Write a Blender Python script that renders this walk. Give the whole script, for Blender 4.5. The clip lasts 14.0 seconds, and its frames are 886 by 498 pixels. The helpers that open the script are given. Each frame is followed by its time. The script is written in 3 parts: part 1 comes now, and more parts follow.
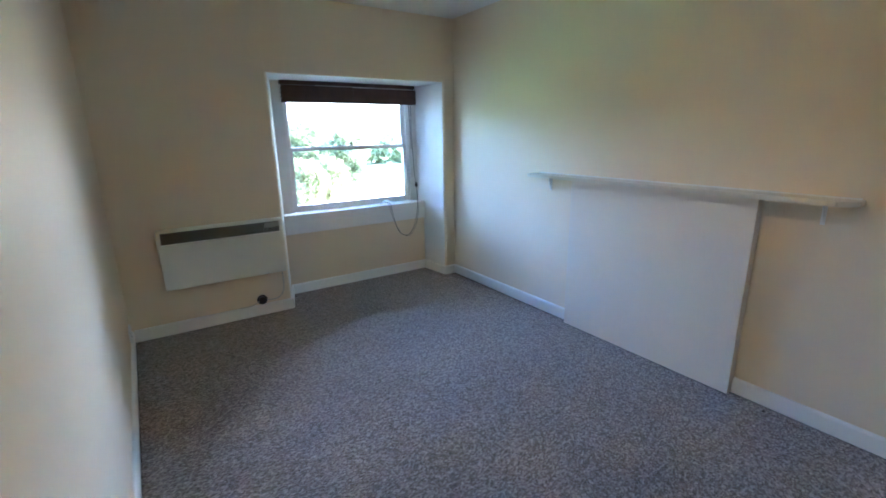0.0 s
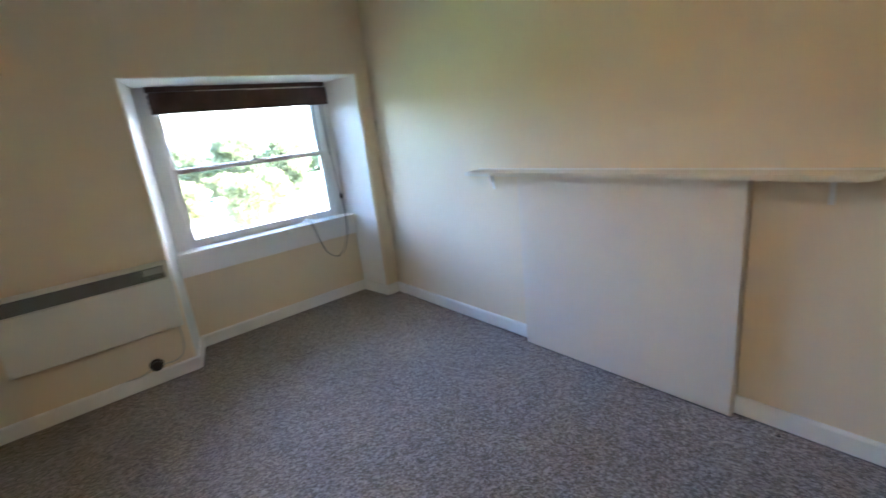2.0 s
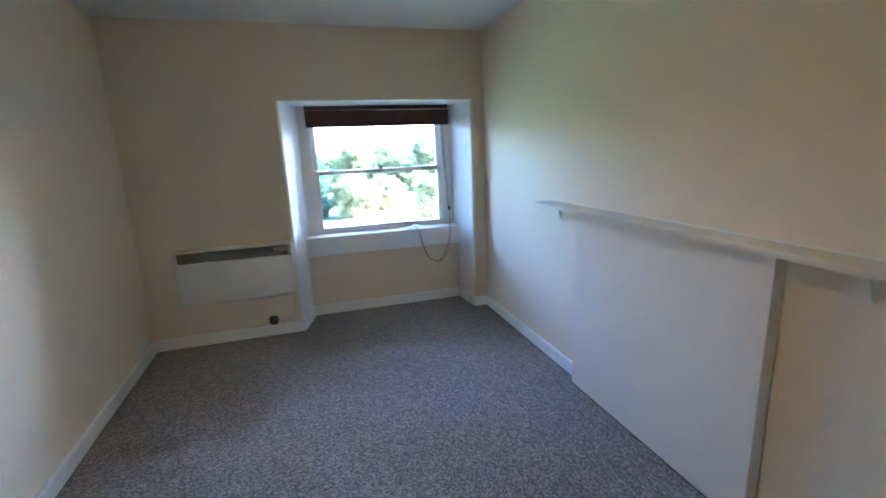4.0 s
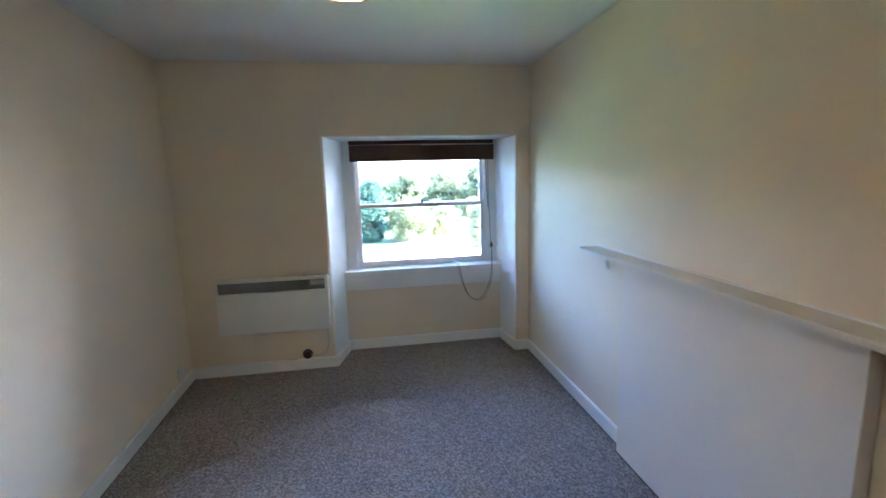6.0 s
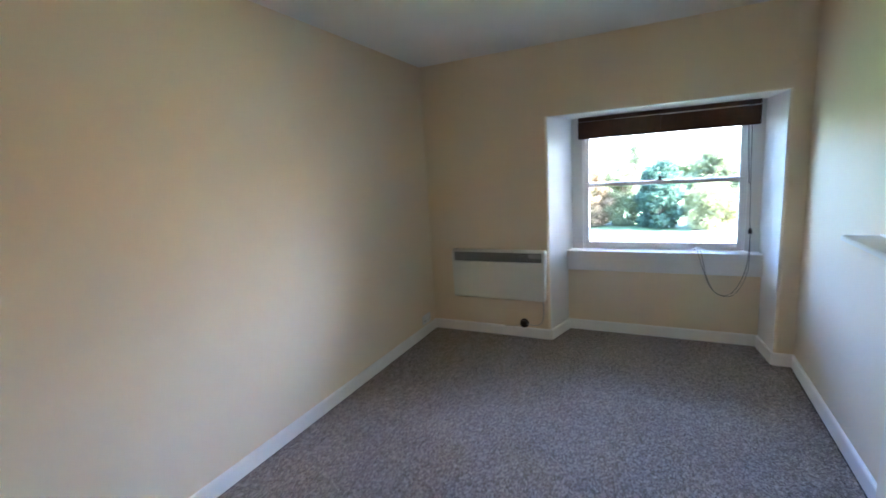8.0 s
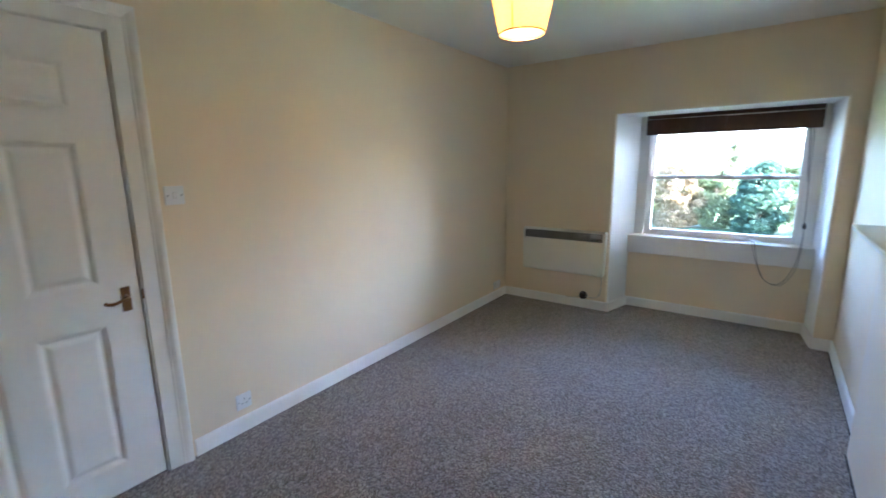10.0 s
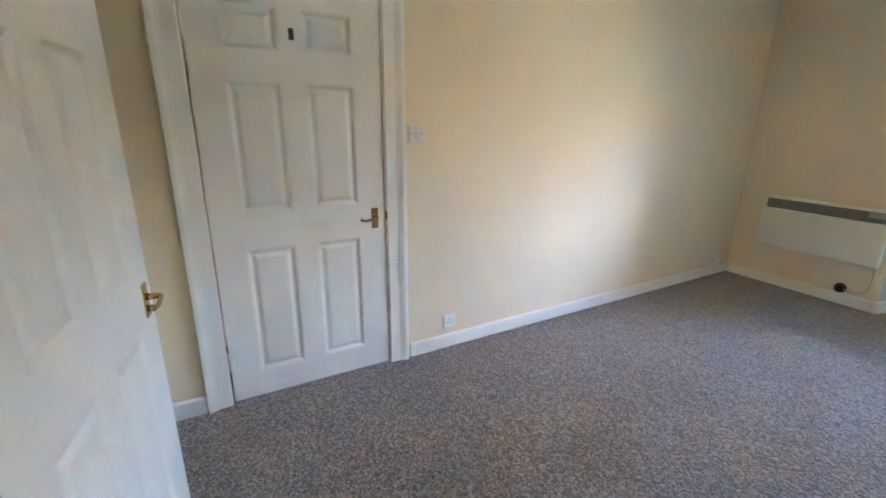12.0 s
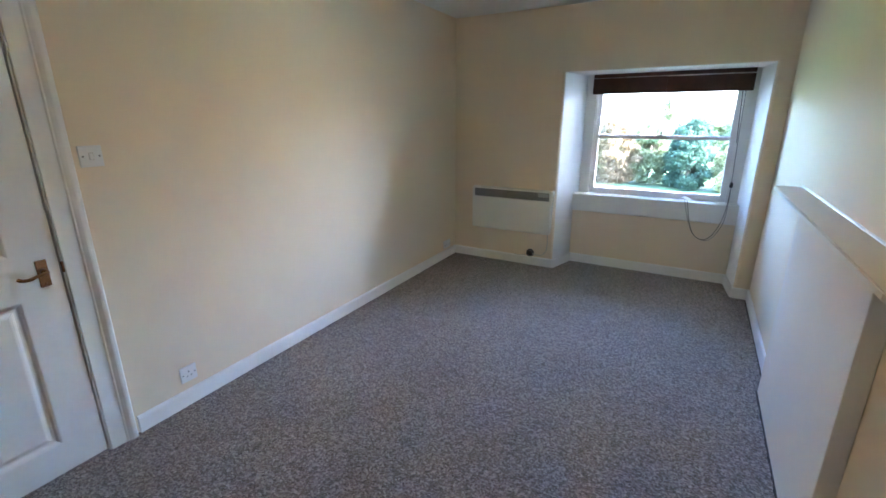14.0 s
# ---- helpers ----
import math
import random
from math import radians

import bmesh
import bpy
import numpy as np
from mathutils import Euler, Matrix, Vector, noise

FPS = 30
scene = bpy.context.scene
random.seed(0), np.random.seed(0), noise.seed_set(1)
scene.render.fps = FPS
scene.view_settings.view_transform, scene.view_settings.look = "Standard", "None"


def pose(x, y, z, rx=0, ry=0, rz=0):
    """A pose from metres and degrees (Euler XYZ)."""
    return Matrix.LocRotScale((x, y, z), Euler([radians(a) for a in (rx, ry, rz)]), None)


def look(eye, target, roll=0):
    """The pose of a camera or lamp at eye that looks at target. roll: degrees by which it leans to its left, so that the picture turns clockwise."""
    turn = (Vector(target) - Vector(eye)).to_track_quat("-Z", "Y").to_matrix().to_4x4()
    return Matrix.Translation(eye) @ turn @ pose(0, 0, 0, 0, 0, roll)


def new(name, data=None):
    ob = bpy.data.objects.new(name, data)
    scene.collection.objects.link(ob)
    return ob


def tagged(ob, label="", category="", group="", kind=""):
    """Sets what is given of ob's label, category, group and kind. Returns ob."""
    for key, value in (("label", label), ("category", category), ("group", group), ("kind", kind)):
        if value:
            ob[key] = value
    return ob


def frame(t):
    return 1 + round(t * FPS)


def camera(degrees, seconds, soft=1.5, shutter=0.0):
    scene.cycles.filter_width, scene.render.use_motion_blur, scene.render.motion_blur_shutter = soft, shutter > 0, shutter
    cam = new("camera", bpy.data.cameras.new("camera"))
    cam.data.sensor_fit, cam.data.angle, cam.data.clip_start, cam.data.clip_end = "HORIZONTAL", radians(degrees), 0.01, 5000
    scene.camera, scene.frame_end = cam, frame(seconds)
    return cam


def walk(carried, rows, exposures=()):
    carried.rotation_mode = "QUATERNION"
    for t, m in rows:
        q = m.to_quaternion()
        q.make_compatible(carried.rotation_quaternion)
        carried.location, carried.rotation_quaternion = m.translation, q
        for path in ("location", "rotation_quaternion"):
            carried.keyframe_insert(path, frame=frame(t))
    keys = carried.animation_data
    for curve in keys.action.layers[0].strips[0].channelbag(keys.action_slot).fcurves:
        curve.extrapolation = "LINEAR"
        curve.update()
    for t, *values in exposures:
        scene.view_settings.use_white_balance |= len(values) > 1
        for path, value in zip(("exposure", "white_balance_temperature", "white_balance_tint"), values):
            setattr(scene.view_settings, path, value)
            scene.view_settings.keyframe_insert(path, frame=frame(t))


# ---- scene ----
cam = camera(90.5, 14.0, 1.6, 0.6)
PATH = [
    (0, (0.205, 0.036, 1.406), (1.259, 1.658, 0.897), -1.0),
    (0.5, (0.397, 0.123, 1.391), (1.484, 1.721, 0.878), -0.5),
    (1, (0.563, 0.308, 1.406), (1.845, 1.749, 0.878), -3.1),
    (1.5, (0.638, 0.436, 1.421), (1.697, 2.05, 0.9), -5.6),
    (2, (0.664, 0.43, 1.404), (1.874, 1.928, 0.864), -6.6),
    (2.5, (0.734, 0.335, 1.404), (2.056, 1.732, 0.856), -5.1),
    (3, (0.827, 0.152, 1.39), (1.99, 1.687, 0.851), -3.2),
    (3.5, (1.009, 0.052, 1.44), (1.979, 1.741, 0.989), -0.4),
    (4, (1.207, -0.062, 1.453), (1.75, 1.812, 1.012), -2.4),
    (6.5, (1.422, 0.198, 1.54), (1.591, 2.166, 1.227), -0.7),
    (7, (1.545, 0.323, 1.497), (1.257, 2.275, 1.174), -2.5),
    (9.5, (2.223, -0.579, 1.459), (1.094, 1.03, 1.089), -2.2),
    (10, (2.22, -0.604, 1.44), (1.043, 0.969, 1.063), -0.9),
    (10.5, (2.197, -0.657, 1.419), (0.765, 0.673, 0.995), 0.8),
    (11, (2.2, -0.716, 1.403), (0.529, 0.274, 0.926), 0.3),
    (11.5, (2.202, -0.737, 1.399), (0.505, 0.182, 0.875), 0.5),
    (12, (2.206, -0.715, 1.396), (0.513, 0.187, 0.829), 0.5),
    (12.5, (2.213, -0.66, 1.419), (0.665, 0.458, 0.825), 1.7),
    (13, (2.22, -0.596, 1.462), (1.001, 0.871, 0.863), 0.2),
    (13.5, (2.212, -0.57, 1.478), (1.225, 1.065, 0.883), -0.0),
    (14, (2.178, -0.587, 1.469), (1.225, 1.076, 0.897), -0.1),
]
walk(cam, [(t, look(eye, target, roll)) for t, eye, target, roll in PATH], [(0, 6.2, 4910, 15), (0.5, 6.2, 4910, 15), (1.5, 6.25, 5410, 18), (2.5, 6.25, 5610, 19), (3.5, 6.15, 5310, 16), (4, 6.1, 4950, 18), (6.5, 6.1, 5220, 20), (7, 6.05, 5350, 20), (9.5, 6.4, 5260, 18), (10.5, 6.35, 5400, 17), (11.5, 6.87, 5430, 16), (12.5, 6.82, 5500, 18), (13.5, 6.32, 5230, 19), (14, 6.35, 5220, 18)])

# ---------------------------------------------------------------- light
SUN_EL, SUN_AZ = 34.0, 86.0       # the sun stands beside the house, almost in the plane of the window wall
world = bpy.data.worlds.new("world")
scene.world = world
world.use_nodes = True
wn, wl = world.node_tree.nodes, world.node_tree.links
sky = wn.new("ShaderNodeTexSky")
sky.sky_type = 'NISHITA'
sky.sun_disc = False
sky.sun_elevation, sky.sun_rotation = radians(SUN_EL), radians(SUN_AZ)
sky.air_density, sky.dust_density, sky.ozone_density = 1.0, 4.5, 4.0
wl.new(sky.outputs[0], wn["Background"].inputs[0])
wn["Background"].inputs[1].default_value = 0.15

sun = new("sun", bpy.data.lights.new("sun", "SUN"))
sun.data.energy, sun.data.angle, sun.data.color = 2.8, radians(0.5), (1.0, 0.95, 0.86)
sun_from = Vector((math.sin(radians(SUN_AZ)) * math.cos(radians(SUN_EL)), math.cos(radians(SUN_AZ)) * math.cos(radians(SUN_EL)), math.sin(radians(SUN_EL))))
sun.matrix_world = look((0, 0, 40), Vector((0, 0, 40)) - sun_from)


# ---------------------------------------------------------------- materials
def base(name):
    m = bpy.data.materials.new(name)
    m.use_nodes = True
    return m, m.node_tree.nodes, m.node_tree.links, m.node_tree.nodes["Principled BSDF"]


def noise_node(nodes, links, coord, scale, detail=3.0, rough=0.55):
    n = nodes.new("ShaderNodeTexNoise")
    n.inputs["Scale"].default_value, n.inputs["Detail"].default_value, n.inputs["Roughness"].default_value = scale, detail, rough
    links.new(coord, n.inputs["Vector"])
    return n


def ramp(nodes, links, fac, stops):
    r = nodes.new("ShaderNodeValToRGB")
    while len(r.color_ramp.elements) < len(stops):
        r.color_ramp.elements.new(0.5)
    for e, (p, c) in zip(r.color_ramp.elements, stops):
        e.position, e.color = p, (*c, 1)
    links.new(fac, r.inputs[0])
    return r


def painted(name, colour, rough=0.5, vary=0.05, big=1.3, fine=90.0, bump=0.08, dist=0.002, metal=0.0, stain=None, stain_at=(0.62, 0.75)):
    """Paint, plaster, plastic or metal: two scales of colour change, worn gloss, fine relief, stains if asked for."""
    m, nodes, links, p = base(name)
    co = nodes.new("ShaderNodeTexCoord").outputs["Object"]
    a, b = noise_node(nodes, links, co, big, 4), noise_node(nodes, links, co, fine, 3)
    lo, hi = tuple(c * (1 - vary) for c in colour), tuple(min(1, c * (1 + vary)) for c in colour)
    r = ramp(nodes, links, a.outputs[0], [(0.3, lo), (0.7, hi)])
    out = r.outputs[0]
    fine_mix = nodes.new("ShaderNodeMixRGB")
    fine_mix.blend_type, fine_mix.inputs[0].default_value = 'MULTIPLY', 1.0
    f = ramp(nodes, links, b.outputs[0], [(0.3, (1 - vary * 0.8,) * 3), (0.7, (1, 1, 1))])
    links.new(out, fine_mix.inputs[1]); links.new(f.outputs[0], fine_mix.inputs[2])
    out = fine_mix.outputs[0]
    if stain:
        s = noise_node(nodes, links, co, 5.5, 6, 0.7)
        sr = ramp(nodes, links, s.outputs[0], [(stain_at[0], (0, 0, 0)), (stain_at[1], (1, 1, 1))])
        mix = nodes.new("ShaderNodeMixRGB")
        links.new(sr.outputs[0], mix.inputs[0]); links.new(out, mix.inputs[1])
        mix.inputs[2].default_value = (*stain, 1)
        out = mix.outputs[0]
    links.new(out, p.inputs["Base Color"])
    rr = nodes.new("ShaderNodeMapRange")
    rr.inputs[3].default_value, rr.inputs[4].default_value = max(0.02, rough - 0.08), min(1, rough + 0.08)
    links.new(a.outputs[0], rr.inputs[0]); links.new(rr.outputs[0], p.inputs["Roughness"])
    p.inputs["Metallic"].default_value = metal
    bp = nodes.new("ShaderNodeBump")
    bp.inputs["Strength"].default_value, bp.inputs["Distance"].default_value = bump, dist
    links.new(b.outputs[0], bp.inputs["Height"]); links.new(bp.outputs[0], p.inputs["Normal"])
    return m


CREAM = painted("cream_emulsion", (0.82, 0.695, 0.493), 0.58, 0.03, 0.9, 140, 0.25, 0.0015)
CEIL = painted("ceiling_paint", (0.84, 0.815, 0.755), 0.8, 0.03, 1.1, 110, 0.2, 0.0015)
GLOSS = painted("white_gloss_paint", (0.87, 0.85, 0.80), 0.42, 0.03, 2.5, 45, 0.06, 0.001)
SHELF_PAINT = painted("cream_gloss_paint", (0.78, 0.72, 0.60), 0.42, 0.03, 2.5, 45, 0.06, 0.001)
BOARD = painted("board_paint", (0.80, 0.71, 0.57), 0.55, 0.03, 1.2, 90, 0.15, 0.0015)
RECESS = painted("white_recess_paint", (0.86, 0.84, 0.79), 0.5, 0.03, 1.4, 120, 0.2, 0.001)
HEATER = painted("heater_enamel", (0.80, 0.785, 0.68), 0.44, 0.03, 3, 200, 0.04, 0.0006)
GRILLE = painted("grille_grey", (0.26, 0.26, 0.23), 0.5, 0.08, 6, 200, 0.1, 0.0006)
PLATE = painted("control_plate_grey", (0.40, 0.39, 0.34), 0.45, 0.05, 6, 200, 0.05, 0.0006)
DARK = painted("dark_void", (0.03, 0.028, 0.025), 0.8, 0.1, 6, 80)
PLASTIC = painted("white_plastic", (0.80, 0.79, 0.75), 0.42, 0.02, 8, 200, 0.03, 0.0005)
BROWN_PLASTIC = painted("brown_bakelite", (0.014, 0.008, 0.006), 0.42, 0.2, 20, 200, 0.1, 0.0006)
BRONZE = painted("worn_bronze", (0.30, 0.17, 0.075), 0.42, 0.25, 14, 160, 0.25, 0.0008, 0.8)
BRASS = painted("polished_brass", (0.62, 0.43, 0.17), 0.24, 0.15, 14, 160, 0.1, 0.0006, 0.95)
CLOSER = painted("closer_bronze", (0.10, 0.07, 0.04), 0.5, 0.2, 14, 160, 0.2, 0.0008, 0.4)
STEEL = painted("dull_steel", (0.35, 0.34, 0.32), 0.4, 0.15, 20, 200, 0.15, 0.0006, 0.9)
CABLE = painted("grey_cable", (0.55, 0.52, 0.45), 0.5, 0.05, 10, 200)
CORD = painted("dark_cord", (0.06, 0.05, 0.045), 0.7, 0.2, 40, 400, 0.4, 0.0006)
PAPER = painted("white_card", (0.8, 0.8, 0.78), 0.7, 0.04, 12, 300, 0.2, 0.0006)
SLAT = painted("dark_stained_wood", (0.060, 0.021, 0.013), 0.45, 0.35, 9, 60, 0.25, 0.001)
BARK = painted("bark", (0.10, 0.07, 0.05), 0.9, 0.3, 3, 20, 0.5, 0.02)
GRASS = painted("lawn_grass", (0.040, 0.078, 0.014), 0.9, 0.35, 0.25, 6, 0.4, 0.03, stain=(0.05, 0.075, 0.022))
ROAD = painted("pale_gravel", (0.36, 0.315, 0.225), 0.9, 0.15, 0.6, 14, 0.3, 0.01)
STONE = painted("sandstone", (0.36, 0.30, 0.22), 0.85, 0.18, 1.5, 30, 0.4, 0.006)
TYRE = painted("tyre_rubber", (0.02, 0.02, 0.02), 0.8, 0.2)
CARGLASS = painted("car_glass", (0.02, 0.025, 0.03), 0.08, 0.1, bump=0.0)


def carpet():
    m, nodes, links, p = base("twist_pile_carpet")
    co = nodes.new("ShaderNodeTexCoord").outputs["Object"]
    wob = noise_node(nodes, links, co, 60, 2)
    mixv = nodes.new("ShaderNodeMixRGB")
    mixv.inputs[0].default_value = 0.012
    links.new(co, mixv.inputs[1]); links.new(wob.outputs[1], mixv.inputs[2])
    v = nodes.new("ShaderNodeTexVoronoi")
    v.inputs["Scale"].default_value = 140
    links.new(mixv.outputs[0], v.inputs["Vector"])
    tuft = nodes.new("ShaderNodeSeparateColor")
    links.new(v.outputs["Color"], tuft.inputs[0])
    tones = ramp(nodes, links, tuft.outputs[0], [(0.0, (0.115, 0.094, 0.077)), (0.32, (0.175, 0.144, 0.120)), (0.55, (0.265, 0.221, 0.187)), (0.8, (0.345, 0.292, 0.251)), (1.0, (0.45, 0.386, 0.337))])
    blotch = noise_node(nodes, links, co, 52, 3, 0.7)
    br = ramp(nodes, links, blotch.outputs[0], [(0.32, (0.73, 0.72, 0.71)), (0.66, (1.16, 1.15, 1.14))])
    wear = noise_node(nodes, links, co, 2.6, 4, 0.6)
    wr = ramp(nodes, links, wear.outputs[0], [(0.3, (0.90, 0.89, 0.88)), (0.7, (1.06, 1.06, 1.06))])
    a = nodes.new("ShaderNodeMixRGB"); a.blend_type = 'MULTIPLY'; a.inputs[0].default_value = 1
    links.new(tones.outputs[0], a.inputs[1]); links.new(br.outputs[0], a.inputs[2])
    b = nodes.new("ShaderNodeMixRGB"); b.blend_type = 'MULTIPLY'; b.inputs[0].default_value = 1
    links.new(a.outputs[0], b.inputs[1]); links.new(wr.outputs[0], b.inputs[2])
    links.new(b.outputs[0], p.inputs["Base Color"])
    p.inputs["Roughness"].default_value = 0.95
    p.inputs["Specular IOR Level"].default_value = 0.15
    p.inputs["Sheen Weight"].default_value = 0.25
    add = nodes.new("ShaderNodeMath"); add.operation = 'ADD'
    links.new(v.outputs["Distance"], add.inputs[0]); links.new(blotch.outputs[0], add.inputs[1])
    bp = nodes.new("ShaderNodeBump")
    bp.inputs["Strength"].default_value, bp.inputs["Distance"].default_value = 0.8, 0.006
    links.new(add.outputs[0], bp.inputs["Height"]); links.new(bp.outputs[0], p.inputs["Normal"])
    return m


CARPET = carpet()


def pane_glass():
    m, nodes, links, p = base("window_glass")
    nodes.remove(p)
    t, g, mx, lw = nodes.new("ShaderNodeBsdfTransparent"), nodes.new("ShaderNodeBsdfGlossy"), nodes.new("ShaderNodeMixShader"), nodes.new("ShaderNodeFresnel")
    t.inputs[0].default_value = (0.95, 0.97, 0.96, 1)
    g.inputs["Roughness"].default_value = 0.02
    lw.inputs[0].default_value = 1.45
    links.new(lw.outputs[0], mx.inputs[0]); links.new(t.outputs[0], mx.inputs[1]); links.new(g.outputs[0], mx.inputs[2])
    links.new(mx.outputs[0], nodes["Material Output"].inputs[0])
    return m


GLASS = pane_glass()


def shade_fabric():
    m, nodes, links, p = base("lamp_shade_fabric")
    nodes.remove(p)
    co = nodes.new("ShaderNodeTexCoord").outputs["Object"]
    n = noise_node(nodes, links, co, 220, 2)
    r = ramp(nodes, links, n.outputs[0], [(0.3, (0.78, 0.60, 0.31)), (0.7, (0.86, 0.70, 0.40))])
    d, t, mx = nodes.new("ShaderNodeBsdfDiffuse"), nodes.new("ShaderNodeBsdfTranslucent"), nodes.new("ShaderNodeMixShader")
    mx.inputs[0].default_value = 0.6
    links.new(r.outputs[0], d.inputs[0]); links.new(r.outputs[0], t.inputs[0])
    links.new(d.outputs[0], mx.inputs[1]); links.new(t.outputs[0], mx.inputs[2])
    links.new(mx.outputs[0], nodes["Material Output"].inputs[0])
    return m


SHADE = shade_fabric()


def glow(name, colour, power):
    m, nodes, links, p = base(name)
    p.inputs["Emission Color"].default_value = (*colour, 1)
    p.inputs["Emission Strength"].default_value = power
    return m


BULB = glow("lit_bulb", (1.0, 0.66, 0.30), 1.2)


def foliage(name, dark, light):
    m, nodes, links, p = base(name)
    geo = nodes.new("ShaderNodeNewGeometry")
    r = ramp(nodes, links, geo.outputs["Random Per Island"], [(0.0, dark), (0.6, tuple((a + b) / 2 for a, b in zip(dark, light))), (1.0, light)])
    links.new(r.outputs[0], p.inputs["Base Color"])
    p.inputs["Roughness"].default_value = 0.75
    p.inputs["Specular IOR Level"].default_value = 0.12
    tr, mx = nodes.new("ShaderNodeBsdfTranslucent"), nodes.new("ShaderNodeMixShader")
    links.new(r.outputs[0], tr.inputs[0])
    mx.inputs[0].default_value = 0.45
    links.new(p.outputs[0], mx.inputs[1]); links.new(tr.outputs[0], mx.inputs[2])
    links.new(mx.outputs[0], nodes["Material Output"].inputs[0])
    return m


LEAF_DARK = foliage("conifer_leaves", (0.014, 0.032, 0.022), (0.062, 0.108, 0.068))
LEAF_MID = foliage("broad_leaves", (0.07, 0.09, 0.042), (0.16, 0.175, 0.085))
LEAF_WILLOW = foliage("willow_leaves", (0.13, 0.14, 0.06), (0.26, 0.26, 0.12))
LEAF_RUST = foliage("copper_leaves", (0.07, 0.055, 0.03), (0.32, 0.225, 0.125))

# ---------------------------------------------------------------- mesh helpers
def link(name, bm, material, parent=None, label="", smooth=False):
    me = bpy.data.meshes.new(name)
    bmesh.ops.recalc_face_normals(bm, faces=bm.faces)
    bm.to_mesh(me)
    bm.free()
    me.materials.append(material)
    if smooth:
        for f in me.polygons:
            f.use_smooth = True
    ob = new(name, me)
    if parent is not None:
        ob.parent = parent
    if label:
        ob["label"] = label
    return ob


def part(name, bm, material, parent, label="", smooth=False):
    return link(name, bm, material, parent, label, smooth)


def box(lo, hi, bevel=0.0, seg=2, bm=None):
    bm = bm or bmesh.new()
    made = bmesh.ops.create_cube(bm, size=1.0)["verts"]
    for v in made:
        v.co = Vector([lo[i] + (v.co[i] + 0.5) * (hi[i] - lo[i]) for i in range(3)])
    if bevel:
        edges = list({e for v in made for e in v.link_edges})
        bmesh.ops.bevel(bm, geom=edges, offset=bevel, segments=seg, profile=0.5, affect='EDGES')
    return bm


def prism(points, z0, z1, bm=None):
    """An upright prism over a plan polygon."""
    bm = bm or bmesh.new()
    low = [bm.verts.new((x, y, z0)) for x, y in points]
    top = [bm.verts.new((x, y, z1)) for x, y in points]
    bm.faces.new(low[::-1]); bm.faces.new(top)
    for i in range(len(points)):
        j = (i + 1) % len(points)
        bm.faces.new((low[i], low[j], top[j], top[i]))
    return bm


def rod(a, b, r0, r1=None, seg=16, bm=None):
    bm = bm or bmesh.new()
    a, b = Vector(a), Vector(b)
    m = Matrix.Translation((a + b) / 2) @ (b - a).to_track_quat("Z", "Y").to_matrix().to_4x4()
    bmesh.ops.create_cone(bm, cap_ends=True, segments=seg, radius1=r0, radius2=r0 if r1 is None else r1, depth=(b - a).length, matrix=m)
    return bm


def lathe(profile, centre, axis="Z", seg=32, close=False):
    """A turned shape: profile of (radius, height) about an axis through centre."""
    bm = bmesh.new()
    rings = []
    for r, h in profile:
        ring = []
        for i in range(seg):
            a = 2 * math.pi * i / seg
            p = {"Z": (r * math.cos(a), r * math.sin(a), h), "X": (h, r * math.cos(a), r * math.sin(a)), "Y": (r * math.cos(a), h, r * math.sin(a))}[axis]
            ring.append(bm.verts.new(Vector(centre) + Vector(p)))
        rings.append(ring)
    for u, w in zip(rings, rings[1:] + ([rings[0]] if close else [])):
        for i in range(seg):
            bm.faces.new((u[i], u[(i + 1) % seg], w[(i + 1) % seg], w[i]))
    if not close:
        bm.faces.new(rings[0][::-1]); bm.faces.new(rings[-1])
    return bm


def sweep(profile, a, b, out, up, cut_a=0.0, cut_b=0.0, bm=None):
    """A moulding from a to b. profile: (proud, across); out and up: its two directions; cut: mitre, metres along per metre across."""
    bm = bm or bmesh.new()
    a, b, out, up = Vector(a), Vector(b), Vector(out), Vector(up)
    d = (b - a).normalized()
    s = [bm.verts.new(a + out * p + up * q + d * (-cut_a * q)) for p, q in profile]
    e = [bm.verts.new(b + out * p + up * q + d * (cut_b * q)) for p, q in profile]
    n = len(profile)
    bm.faces.new(s[::-1]); bm.faces.new(e)
    for i in range(n):
        bm.faces.new((s[i], s[(i + 1) % n], e[(i + 1) % n], e[i]))
    return bm


def tube(name, points, r, material, parent=None, label=""):
    """A cord or cable along a smooth curve, as a mesh."""
    pts = [Vector(p) for p in points]
    dense = []
    for i in range(len(pts) - 1):
        p0, p1, p2, p3 = pts[max(i - 1, 0)], pts[i], pts[i + 1], pts[min(i + 2, len(pts) - 1)]
        for k in range(6):
            t = k / 6
            dense.append(0.5 * ((2 * p1) + (p2 - p0) * t + (2 * p0 - 5 * p1 + 4 * p2 - p3) * t * t + (3 * p1 - p0 - 3 * p2 + p3) * t ** 3))
    dense.append(pts[-1])
    bm = bmesh.new()
    rings = []
    for i, p in enumerate(dense):
        d = (dense[min(i + 1, len(dense) - 1)] - dense[max(i - 1, 0)]).normalized()
        q = d.to_track_quat("Z", "Y")
        rings.append([bm.verts.new(p + q @ Vector((r * math.cos(a), r * math.sin(a), 0))) for a in [math.pi * 2 * k / 8 for k in range(8)]])
    for u, w in zip(rings, rings[1:]):
        for k in range(8):
            bm.faces.new((u[k], u[(k + 1) % 8], w[(k + 1) % 8], w[k]))
    bm.faces.new(rings[0][::-1]); bm.faces.new(rings[-1])
    return link(name, bm, material, parent, label, True)


def thing(name, label, category, at=None, group="", kind=""):
    ob = new(name)
    ob.empty_display_size = 0.1
    if at is not None:
        ob.matrix_world = at
    return tagged(ob, label, category, group, kind)


